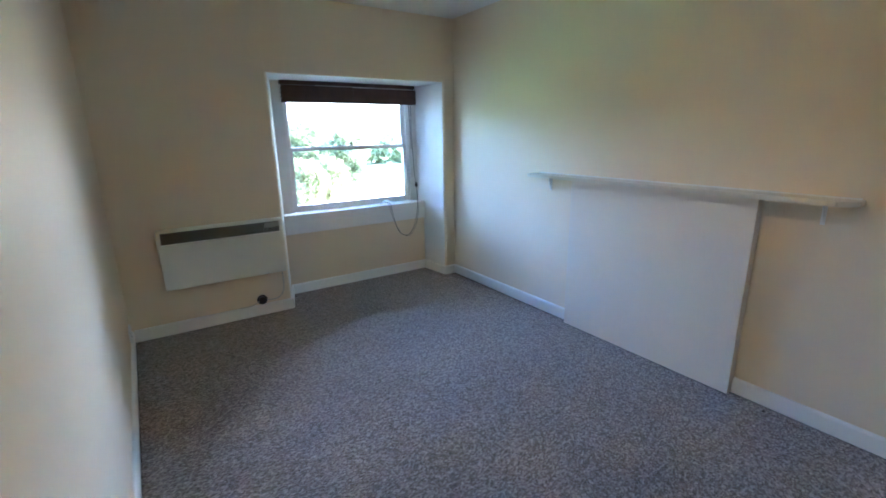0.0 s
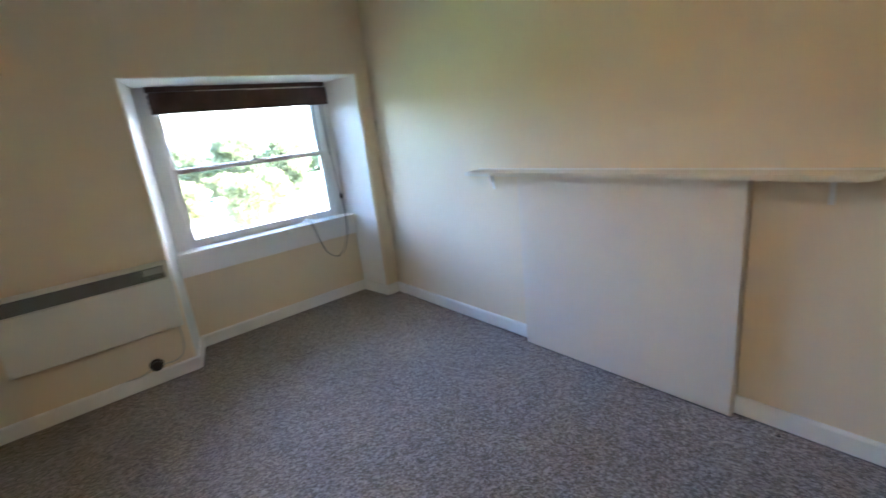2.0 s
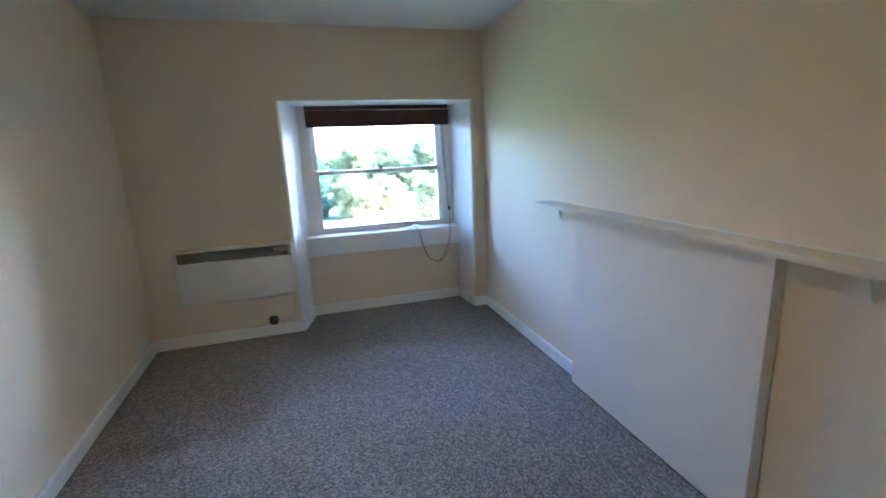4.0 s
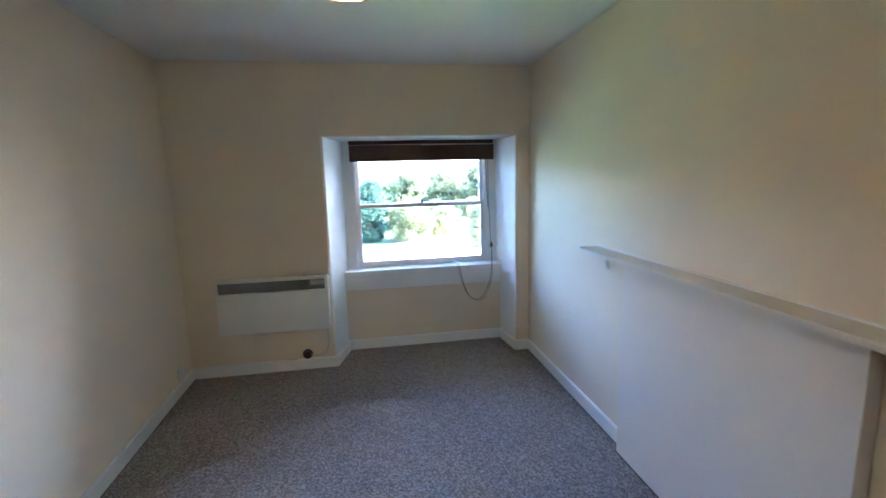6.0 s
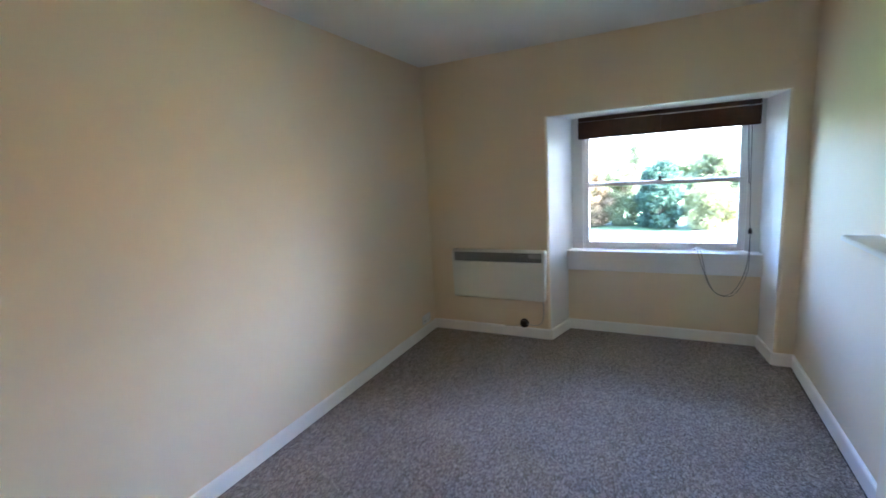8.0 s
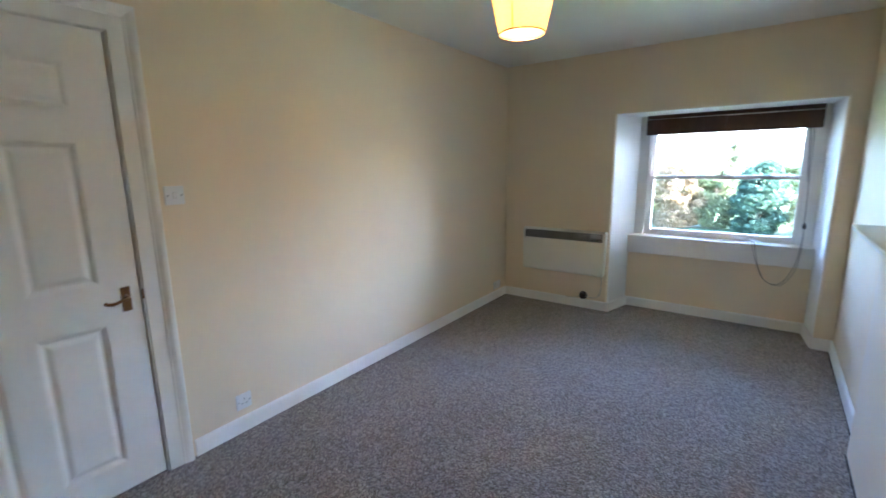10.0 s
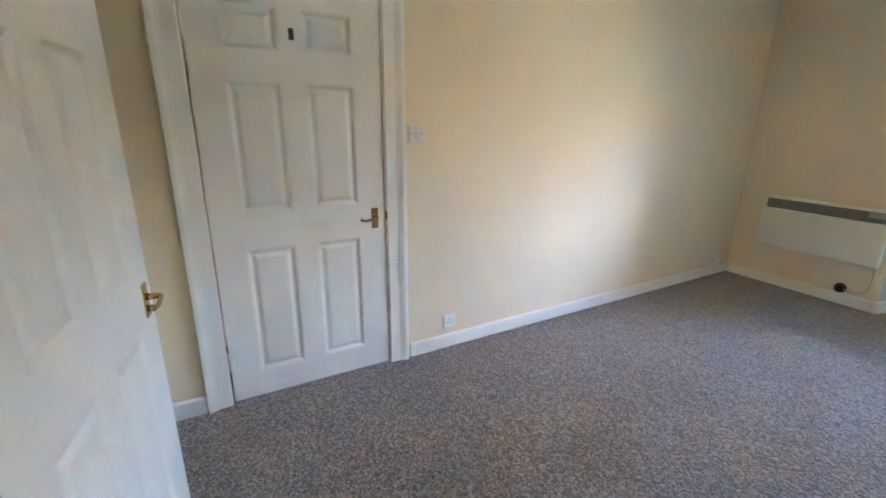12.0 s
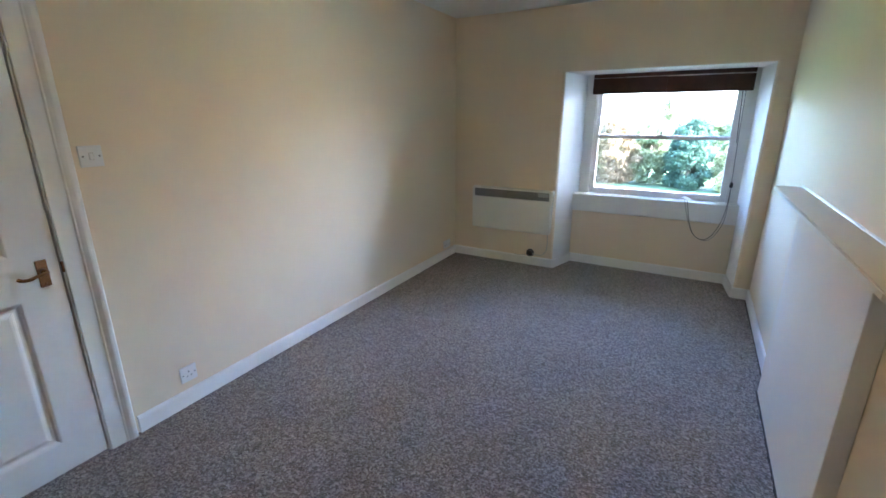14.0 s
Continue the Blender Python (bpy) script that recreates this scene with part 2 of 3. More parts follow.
def structure(ob, label, category):
    return tagged(ob, label, category, kind="structure")


# ---------------------------------------------------------------- the room: walls, floor, ceiling
CEILING = 2.41
EAST = 2.70                        # wall with the boarded fireplace
NORTH, REVEAL = 3.65, 3.99         # window wall, wall under the sill
SOUTH = -1.06
WEST = pose(0, 0.1, 0, 0, 0, 1.5)  # the wall with the panelled door runs slightly out of square
SK = 0.09

structure(link("floor", box((-0.9, -2.0, -0.25), (3.2, 4.05, 0.0)), CARPET), "grey-brown speckled twist pile carpet over the whole room", "carpet")
structure(link("ceiling", box((-0.9, -2.0, CEILING), (3.2, 4.29, CEILING + 0.2)), CEIL), "plain white painted plaster ceiling", "ceiling")

bm = bmesh.new()
prism([(-0.6, NORTH), (1.006, NORTH), (1.016, NORTH + 0.004), (1.022, NORTH + 0.014), (1.138, 4.10), (1.138, 4.265), (-0.6, 4.265)], -0.25, CEILING, bm)
prism([(3.2, NORTH), (3.2, 4.265), (2.532, 4.265), (2.532, 4.10), (2.586, NORTH + 0.014), (2.592, NORTH + 0.004), (2.602, NORTH)], -0.25, CEILING, bm)
wall_n = link("wall_north", bm, CREAM)
structure(wall_n, "cream painted thick wall with a deep window recess", "wall")
part("lintel", box((1.0, NORTH + 0.001, 1.868), (2.61, 4.265, CEILING)), CREAM, wall_n)
part("wall_under_sill", box((1.10, REVEAL, -0.25), (2.58, 4.265, 0.56)), CREAM, wall_n)
# white painted linings of the recess, thin plaster skins on the splays and the soffit
def splay(x0, x1, inward):
    y0, y1 = NORTH + 0.016, 4.098
    s = 0.004 * inward
    return prism([(x0, y0), (x1, y1), (x1 + s, y1), (x0 + s, y0)], 0.0, 1.868)
part("recess_reveal", splay(1.0225, 1.1375, 1), RECESS, wall_n, "white painted splayed reveal")
part("recess_reveal", splay(2.5855, 2.5325, -1), RECESS, wall_n, "white painted splayed reveal")
part("recess_soffit", box((1.03, NORTH + 0.016, 1.863), (2.583, 4.098, 1.8675)), RECESS, wall_n, "white painted soffit")

structure(link("wall_east", box((EAST, -2.0, -0.25), (3.0, NORTH + 0.1, CEILING)), CREAM), "cream painted wall behind the boarded fireplace", "wall")

bm = box((-0.25, -1.35, -0.25), (0, -0.86, CEILING))
box((-0.25, 0.02, -0.25), (0, 3.6, CEILING), bm=bm)
box((-0.25, -0.86, 2.0), (0, 0.02, CEILING), bm=bm)
wall_w = link("wall_west", bm, CREAM)
wall_w.matrix_world = WEST
structure(wall_w, "cream painted wall with a panelled door", "wall")

bm = box((-0.5, SOUTH - 0.15, -0.25), (0.575, SOUTH, CEILING))
box((1.452, SOUTH - 0.15, -0.25), (3.2, SOUTH, CEILING), bm=bm)
box((0.575, SOUTH - 0.15, 2.0), (1.452, SOUTH, CEILING), bm=bm)
structure(link("wall_south", bm, CREAM), "cream painted back wall with a second door", "wall")
# unseen plain walls, added to close the spaces behind the two doors against sun
bm = box((0.3, -1.9, -0.25), (1.7, -1.8, CEILING))
box((0.2, -1.9, -0.25), (0.3, SOUTH - 0.15, CEILING), bm=bm)
box((1.7, -1.9, -0.25), (1.8, SOUTH - 0.15, CEILING), bm=bm)
structure(link("passage_sun_stop", bm, CREAM), "added unseen cream wall that keeps sun out behind the second door", "wall")
bm = box((-0.75, -1.4, -0.25), (-0.65, 0.6, CEILING))
box((-0.65, -1.4, -0.25), (-0.24, -1.2, CEILING), bm=bm)
box((-0.65, 0.5, -0.25), (-0.24, 0.6, CEILING), bm=bm)
structure(link("landing_sun_stop", bm, CREAM), "added unseen cream wall that keeps sun out behind the closed door", "wall")

# skirting boards
SKP = [(0.0, 0.0), (0.016, 0.0), (0.016, SK - 0.012), (0.012, SK - 0.003), (0.007, SK), (0.0, SK)]
def skirting(a, b, out, m=None):
    ob = link("baseboard", sweep(SKP, (*a, 0.0), (*b, 0.0), (*out, 0), (0, 0, 1)), GLOSS)
    if m is not None:
        ob.matrix_world = m
    return structure(ob, "white gloss painted skirting board", "skirting board")
skirting((0, 0.14), (0, 3.545), (1, 0), WEST)
skirting((0, -1.17), (0, -0.965), (1, 0), WEST)
skirting((-0.075, NORTH), (1.03, NORTH), (0, -1))
left_n, right_n = Vector((0.972, -0.235)), Vector((-0.9925, -0.122))
skirting((1.026, NORTH - 0.006), (1.116, REVEAL - 0.004), tuple(left_n))
skirting((1.118, REVEAL), (2.538, REVEAL), (0, -1))
skirting((2.541, REVEAL - 0.004), (2.583, NORTH - 0.006), tuple(right_n))
skirting((2.579, NORTH), (EAST - 0.004, NORTH), (0, -1))
skirting((EAST, NORTH - 0.004), (EAST, 2.128), (-1, 0))
skirting((EAST, 0.968), (EAST, -1.05), (-1, 0))
skirting((1.56, SOUTH), (EAST - 0.017, SOUTH), (0, 1))
skirting((0.03, SOUTH), (0.48, SOUTH), (0, 1))

# shaded gap where the carpet meets the boards, laid on as flat dark strips
def carpet_edge(a, b, width):
    bm = bmesh.new()
    n, a, b = 60, Vector(a), Vector(b)
    side = Vector((-(b - a).y, (b - a).x)).normalized()
    rows = []
    for i in range(n + 1):
        p = a + (b - a) * i / n
        w = width * (0.4 + 0.9 * noise.noise(Vector((p.x * 23, p.y * 23, 0.3))) ** 2 + 0.4 * abs(noise.noise(Vector((p.x * 61, p.y * 61, 2)))))
        rows.append((bm.verts.new((p.x, p.y, 0.0025)), bm.verts.new((p.x + side.x * w, p.y + side.y * w, 0.0025))))
    for u, w in zip(rows, rows[1:]):
        bm.faces.new((u[0], w[0], w[1], u[1]))
    structure(link("carpet_gap_shade", bm, DARK), "flat dark strip for the shaded gap along the carpet edge", "carpet edge")
carpet_edge((2.643, 0.97), (2.643, 2.127), 0.013)
carpet_edge((2.683, 2.127), (2.683, 3.63), 0.011)
carpet_edge((2.683, -0.9), (2.683, 0.968), 0.010)
wa, wb = WEST @ Vector((0.0165, 3.52, 0)), WEST @ Vector((0.0165, 0.14, 0))
carpet_edge((wa.x, wa.y), (wb.x, wb.y), 0.008)

# ---------------------------------------------------------------- window
win = thing("window_1", "white painted timber sliding sash window with two panes", "window", kind="structure")
part("window_sill", box((1.102, REVEAL - 0.018, 0.552), (2.552, 4.125, 0.727), 0.007), GLOSS, win, "deep white painted sill with an apron")
part("window_frame", box((1.134, 4.085, 0.727), (1.232, 4.225, 1.868), 0.004), GLOSS, win)
part("window_frame", box((2.438, 4.085, 0.727), (2.536, 4.225, 1.868), 0.004), GLOSS, win)
part("window_frame", box((1.232, 4.085, 1.79), (2.438, 4.225, 1.868), 0.004), GLOSS, win)
part("window_frame", box((1.232, 4.12, 0.68), (2.438, 4.262, 0.738), 0.004), GLOSS, win, "outer timber sill")
for x0, x1 in ((1.232, 1.246), (2.424, 2.438)):
    part("staff_bead", box((x0, 4.098, 0.738), (x1, 4.112, 1.79), 0.003), GLOSS, win)

def sash(z0, z1, y0, bottom, top, x0=1.236, x1=2.434):
    bm = box((x0, y0, z0), (x0 + 0.042, y0 + 0.036, z1), 0.003)
    box((x1 - 0.042, y0, z0), (x1, y0 + 0.036, z1), 0.003, bm=bm)
    box((x0 + 0.042, y0 + 0.001, z0), (x1 - 0.042, y0 + 0.035, z0 + bottom), 0.003, bm=bm)
    box((x0 + 0.042, y0 + 0.001, z1 - top), (x1 - 0.042, y0 + 0.035, z1), 0.003, bm=bm)
    s = part("sash", bm, GLOSS, win, "white painted sliding sash")
    g = part("pane", box((x0 + 0.038, y0 + 0.016, z0 + bottom - 0.004), (x1 - 0.038, y0 + 0.020, z1 - top + 0.004)), GLASS, s, "clear glass pane")
    g.visible_shadow = False
    return s
low = sash(0.738, 1.306, 4.114, 0.048, 0.034)
up = sash(1.274, 1.80, 4.154, 0.034, 0.05)
part("meeting_rail_bead", box((1.28, 4.106, 1.288), (2.39, 4.114, 1.300), 0.002), GLOSS, low)
bm = lathe([(0.001, 0), (0.018, 0.0), (0.018, 0.008), (0.012, 0.012), (0.014, 0.030), (0.009, 0.038), (0.001, 0.039)], (1.84, 4.132, 1.306), seg=14)
box((1.818, 4.122, 1.306), (1.862, 4.146, 1.311), 0.002, bm=bm)
part("sash_fastener", bm, BROWN_PLASTIC, low, "small dark metal sash fastener")
for x in (1.262, 2.408):
    part("sash_horn", prism([(x - 0.016, 4.140), (x + 0.016, 4.140), (x + 0.016, 4.153), (x - 0.016, 4.153)], 1.306, 1.375), GLOSS, up)

# outside stone surround and sill, seen through the panes at a slant
bm = box((1.134, 4.267, 0.55), (2.536, 4.37, 0.66), 0.01)
structure(link("outer_sill", bm, STONE), "sandstone outer window sill", "stone sill")

# ---------------------------------------------------------------- blind with its cords
blind = thing("window_blind", "dark brown wooden slatted blind, drawn up under the recess soffit", "window blind")
part("headrail", box((1.205, 4.018, 1.828), (2.492, 4.072, 1.861), 0.004), SLAT, blind)
for i in range(10):
    z = 1.698 + i * 0.0122
    dx = 0.004 * math.sin(i * 2.3)
    part("slat", box((1.212 + dx, 4.008 + 0.003 * (i % 3), z + 0.0012 * math.sin(i)), (2.486 + dx, 4.062 + 0.003 * (i % 2), z + 0.0105), 0.002, 1), SLAT, blind)
part("bottom_rail", box((1.210, 4.006, 1.684), (2.488, 4.064, 1.697), 0.003), SLAT, blind)
part("valance", box((1.208, 4.001, 1.69), (1.84, 4.005, 1.822), 0.001, 1), SLAT, blind)
part("valance", box((1.842, 4.0, 1.683), (2.490, 4.004, 1.818), 0.001, 1), SLAT, blind)
# daylight leaking through the slot, drawn as a pale strip
part("slot_light_strip", box((1.50, 3.997, 1.8225), (2.42, 4.0165, 1.8268)), CABLE, blind, "thin pale strip painted in for light through the slot under the headrail")
tube("lift_cord", [(2.440, 4.02, 1.69), (2.446, 4.03, 1.40), (2.452, 4.02, 1.15), (2.456, 4.0, 0.93), (2.458, 3.985, 0.90)], 0.0022, CORD, blind)
tube("lift_cord", [(2.418, 4.02, 1.69), (2.432, 4.03, 1.42), (2.440, 4.035, 1.26)], 0.003, CORD, blind)
tube("lift_cord", [(2.458, 3.985, 0.89), (2.452, 3.962, 0.74), (2.43, 3.955, 0.58), (2.37, 3.95, 0.44), (2.30, 3.95, 0.398), (2.23, 3.952, 0.44), (2.18, 3.955, 0.56), (2.150, 3.958, 0.70), (2.142, 3.965, 0.735), (2.138, 3.99, 0.745)], 0.0022, CORD, blind)
tube("lift_cord", [(2.458, 3.985, 0.89), (2.458, 3.960, 0.72), (2.445, 3.952, 0.57), (2.385, 3.948, 0.43), (2.31, 3.947, 0.392), (2.22, 3.95, 0.45), (2.165, 3.955, 0.58), (2.128, 3.958, 0.71), (2.122, 3.97, 0.736), (2.12, 3.995, 0.745)], 0.0018, CORD, blind)
part("cord_acorn", lathe([(0.003, -0.026), (0.013, -0.022), (0.014, 0.0), (0.009, 0.018), (0.004, 0.024)], (2.457, 3.986, 0.905), seg=14), BROWN_PLASTIC, blind, "dark cord acorn", True)

# folded card on the sill
card = thing("folded_card", "small folded piece of white card lying on the window sill", "card")
bm = bmesh.new()
pts = [[(-0.085, -0.030, 0.002), (-0.015, -0.032, 0.036), (0.085, -0.034, 0.012)], [(-0.060, 0.035, 0.006), (0.0, 0.030, 0.044), (0.075, 0.022, 0.020)]]
rows = [[bm.verts.new(p) for p in r] for r in pts]
for k in range(2):
    bm.faces.new((rows[0][k], rows[0][k + 1], rows[1][k + 1], rows[1][k]))
bmesh.ops.solidify(bm, geom=bm.faces, thickness=0.0015)
part("card_sheet", bm, PAPER, card)
card.matrix_world = pose(2.112, 3.992, 0.7275, 0, 0, -8)

# ---------------------------------------------------------------- panel heater
def heater():
    h = thing("panel_heater", "off-white electric panel heater hung low on the window wall", "heater")
    x0, x1, y0, y1, z0, z1 = 0.150, 1.010, 3.572, 3.632, 0.352, 0.788
    # front shell: rounded upper front edge, sides leaning in towards the bottom
    prof = [(y1, z0 + 0.01), (y0 + 0.012, z0), (y0 + 0.002, z0 + 0.008), (y0, z0 + 0.03), (y0, 0.680), (y0 + 0.012, 0.684), (y0 + 0.012, 0.770), (y0 + 0.001, 0.773), (y0 + 0.006, z1 - 0.006), (y0 + 0.016, z1), (y1, z1)]
    bm = bmesh.new()
    xs = [x0 + 0.028, x1 - 0.032]
    cols = []
    for x in xs:
        cols.append([bm.verts.new((x, y, z)) for y, z in prof])
    n = len(prof)
    for i in range(n):
        bm.faces.new((cols[0][i], cols[0][(i + 1) % n], cols[1][(i + 1) % n], cols[1][i]))
    bm.faces.new(cols[0][::-1]); bm.faces.new(cols[1])
    part("casing", bm, HEATER, h)
    for xa, xb, dirn in ((x0, x0 + 0.028, -1), (x1 - 0.032, x1, 1)):
        bm = bmesh.new()
        side = [(y1, z0 + 0.02), (y0 + 0.004, z0 + 0.004), (y0 - 0.001, z0 + 0.03), (y0 - 0.001, z1 - 0.03), (y0 + 0.004, z1 - 0.008), (y0 + 0.02, z1 + 0.001), (y1, z1 + 0.001)]
        inner, outer = (xb, xa) if dirn < 0 else (xa, xb)
        mid = inner + 0.6 * (outer - inner)
        rings = []
        for x, s in ((inner, 0.0), (mid, 0.0), (outer, 0.014)):
            rings.append([bm.verts.new((x - dirn * (0.018 * max(0, (0.45 - z) / 0.1) if x == outer else 0), min(y + s * (y < y1 - 0.01), y1), z - s * (z > 0.7) + s * (z < 0.4))) for y, z in side])
        k = len(side)
        for a, b in zip(rings, rings[1:]):
            for i in range(k):
                bm.faces.new((a[i], a[(i + 1) % k], b[(i + 1) % k], b[i]))
        bm.faces.new(rings[0]); bm.faces.new(rings[-1][::-1])
        part("end_cap", bm, HEATER, h, "moulded end cap")
    gr = part("grille", box((0.180, y0 + 0.0095, 0.688), (0.974, y0 + 0.0116, 0.766)), DARK, h, "dark outlet grille")
    slat_me = None
    for i in range(78):
        x = 0.184 + i * 0.01018
        z_low, name = 0.690, "grille_bar"
        if slat_me is None:
            ob = part(name, box((-0.0027, y0 + 0.003, z_low), (0.0027, y0 + 0.0094, 0.764)), GRILLE, gr)
            slat_me = ob.data
        else:
            ob = new(name, slat_me); ob.parent = gr
        ob.location.x = x
    part("control_plate", box((0.864, y0 + 0.001, 0.724), (0.972, y0 + 0.0028, 0.763), 0.001, 1), PLATE, h, "small control plate")
    for x in (0.30, 0.86):
        part("wall_bracket", box((x, y1, 0.42), (x + 0.03, NORTH, 0.74)), STEEL, h)
    tube("power_cable", [(0.965, 3.62, 0.36), (0.972, 3.628, 0.30), (0.968, 3.632, 0.20), (0.945, 3.634, 0.142), (0.90, 3.634, 0.118), (0.84, 3.632, 0.122), (0.815, 3.624, 0.125)], 0.004, CABLE, h)
    return h
heater()

plug = thing("round_pin_plug", "dark brown round plug in a wall outlet above the skirting", "plug")
part("outlet", lathe([(0.001, 0), (0.040, 0.0), (0.040, -0.008), (0.036, -0.012), (0.001, -0.013)], (0.795, NORTH, 0.128), "Y", 28), BROWN_PLASTIC, plug)
part("plug_body", lathe([(0.001, -0.012), (0.031, -0.012), (0.032, -0.030), (0.026, -0.042), (0.012, -0.047), (0.001, -0.048)], (0.795, NORTH, 0.127), "Y", 28), BROWN_PLASTIC, plug, "", True)
tube("wire", [(0.77, 3.64, 0.118), (0.74, 3.636, 0.106), (0.70, 3.632, 0.0945), (0.62, 3.637, 0.0935)], 0.0035, CABLE, plug)

# ---------------------------------------------------------------- doors
PANELS = [(y0, y1, z0, z1) for z0, z1 in ((0.145, 0.793), (0.967, 1.548), (1.675, 1.852)) for y0, y1 in ((-0.704, -0.476), (-0.372, -0.140))]


def leaf(parent, width=0.838, z0=0.010, z1=1.985, thick=0.040):
    """A six panel leaf: its face lies at x = 0, it runs from y = -width (hinges) to y = 0."""
    front = 0.0
    ys = sorted({-width, 0.0, *[v for p in PANELS for v in p[:2]]})
    zs = sorted({z0, z1, *[v for p in PANELS for v in p[2:]]})
    bm = bmesh.new()
    grid = {(i, j): bm.verts.new((front, y, z)) for i, y in enumerate(ys) for j, z in enumerate(zs)}
    holes = {(ys.index(p[0]), zs.index(p[2])) for p in PANELS}
    for i in range(len(ys) - 1):
        for j in range(len(zs) - 1):
            if (i, j) not in holes:
                bm.faces.new((grid[i, j], grid[i + 1, j], grid[i + 1, j + 1], grid[i, j + 1]))
    back = [bm.verts.new((front - thick, y, z)) for y, z in ((-width, z0), (0, z0), (0, z1), (-width, z1))]
    bm.faces.new(back[::-1])
    rim = [[grid[i, 0] for i in range(len(ys))], [grid[len(ys) - 1, j] for j in range(len(zs))], [grid[i, len(zs) - 1] for i in reversed(range(len(ys)))], [grid[0, j] for j in reversed(range(len(zs)))]]
    for k, run in enumerate(rim):
        bm.faces.new([*run, back[(k + 1) % 4], back[k]])
    lf = part("door_leaf", bm, GLOSS, parent)
    for a, b, c, d in PANELS:
        bm = bmesh.new()
        rings = []
        for inset, depth in ((0, 0), (0.004, -0.0005), (0.012, -0.004), (0.019, -0.0095), (0.024, -0.0105), (0.030, -0.0100), (0.040, -0.0055), (0.047, -0.0035), (0.050, -0.0032)):
            rings.append([bm.verts.new((depth, y, z)) for y, z in ((a + inset, c + inset), (b - inset, c + inset), (b - inset, d - inset), (a + inset, d - inset))])
        for u, w in zip(rings, rings[1:]):
            for k in range(4):
                bm.faces.new((u[k], u[(k + 1) % 4], w[(k + 1) % 4], w[k]))
        bm.faces.new(rings[-1])
        part("panel", bm, GLOSS, lf)
    return lf


def lever(parent, metal, y, z, privacy):
    h = part("door_handle", box((0.0, y - 0.018, z - 0.054), (0.006, y + 0.018, z + 0.054), 0.002), metal, parent, "lever handle on a metal back plate")
    part("rose", lathe([(0.001, 0.006), (0.011, 0.006), (0.010, 0.020), (0.008, 0.040), (0.001, 0.042)], (0, y, z + 0.010), "X", 16), metal, h, "", True)
    tube("lever", [(0.040, y + 0.004, z + 0.010), (0.046, y - 0.006, z + 0.010), (0.048, y - 0.030, z + 0.006), (0.047, y - 0.055, z - 0.001), (0.043, y - 0.078, z + 0.000), (0.040, y - 0.090, z + 0.008)], 0.0068, metal, h)
    if privacy:
        part("privacy_turn", box((0.006, y - 0.005, z - 0.040), (0.024, y + 0.005, z - 0.018), 0.003), metal, h)
    else:
        part("spindle_screw", lathe([(0.001, 0.006), (0.004, 0.006), (0.003, 0.0075), (0.001, 0.008)], (0, y, z - 0.042), "X", 10), metal, h)
    return h


def hinge(parent, z):
    bm = rod((0.006, 0, z - 0.05), (0.006, 0, z + 0.05), 0.006, seg=10)
    for k in (-0.018, 0.018):
        rod((0.006, 0, z + k - 0.001), (0.006, 0, z + k + 0.001), 0.0068, seg=10, bm=bm)
    box((0.0004, -0.020, z - 0.045), (0.0022, 0.020, z + 0.045), bm=bm)
    return part("hinge", bm, GLOSS, parent, "painted over butt hinge")


ARCH = [(0, 0), (0.010, 0), (0.013, 0.004), (0.014, 0.062), (0.018, 0.067), (0.018, 0.072), (0.022, 0.079), (0.026, 0.088), (0.027, 0.094), (0.027, 0.105), (0.024, 0.110), (0, 0.110)]


def surround(parent, y0, y1, top):
    """Lining and moulded architrave round an opening from y0 to y1."""
    for a, b in (((y0 - 0.020, 0.0), (y0 - 0.007, top)), ((y1 + 0.006, 0.0), (y1 + 0.026, top))):
        part("door_lining", box((-0.14, a[0], a[1]), (0.002, b[0], b[1] + 0.002)), GLOSS, parent)
    part("door_lining", box((-0.14, y0 - 0.014, top + 0.004), (0.002, y1 + 0.026, top + 0.016)), GLOSS, parent)
    lo, hi, t = y0 - 0.010, y1 + 0.012, top + 0.0055
    part("architrave", sweep(ARCH, (0, lo, 0), (0, lo, t), (1, 0, 0), (0, -1, 0), 0, 1), GLOSS, parent, "moulded white architrave")
    part("architrave", sweep(ARCH, (0, hi, 0), (0, hi, t), (1, 0, 0), (0, 1, 0), 0, 1), GLOSS, parent, "moulded white architrave")
    part("architrave", sweep(ARCH, (0, lo, t), (0, hi, t), (1, 0, 0), (0, 0, 1), 1, 1), GLOSS, parent, "moulded white architrave")


d1 = thing("door_1", "closed white six panel door with a bronze lever handle", "door", WEST, kind="structure")
lf = leaf(d1)
surround(d1, -0.838, 0.0, 1.985)
lever(lf, BRONZE, -0.056, 0.886, False)
for z in (0.24, 1.026, 1.75):
    hg = hinge(lf, z)
    hg.location = (0, -0.8395, 0)
part("strike_plate", box((0.0022, 0.0045, 0.873), (0.0115, 0.0115, 0.917), 0.0006, 1), BRONZE, d1, "worn bronze strike plate")
cl = part("door_closer", box((0.0, -0.752, 1.912), (0.050, -0.575, 1.968), 0.007), CLOSER, lf, "brown overhead door closer")
part("valve_cap", rod((0.026, -0.69, 1.898), (0.026, -0.69, 1.916), 0.012, 0.014, 16), CLOSER, cl)
part("closer_arm", box((0.020, -0.80, 1.976), (0.034, -0.64, 1.984), 0.002), CLOSER, cl)
part("coat_hook_plate", box((0.0, -0.427, 1.726), (0.005, -0.405, 1.774), 0.0015), CLOSER, lf, "small dark metal plate")
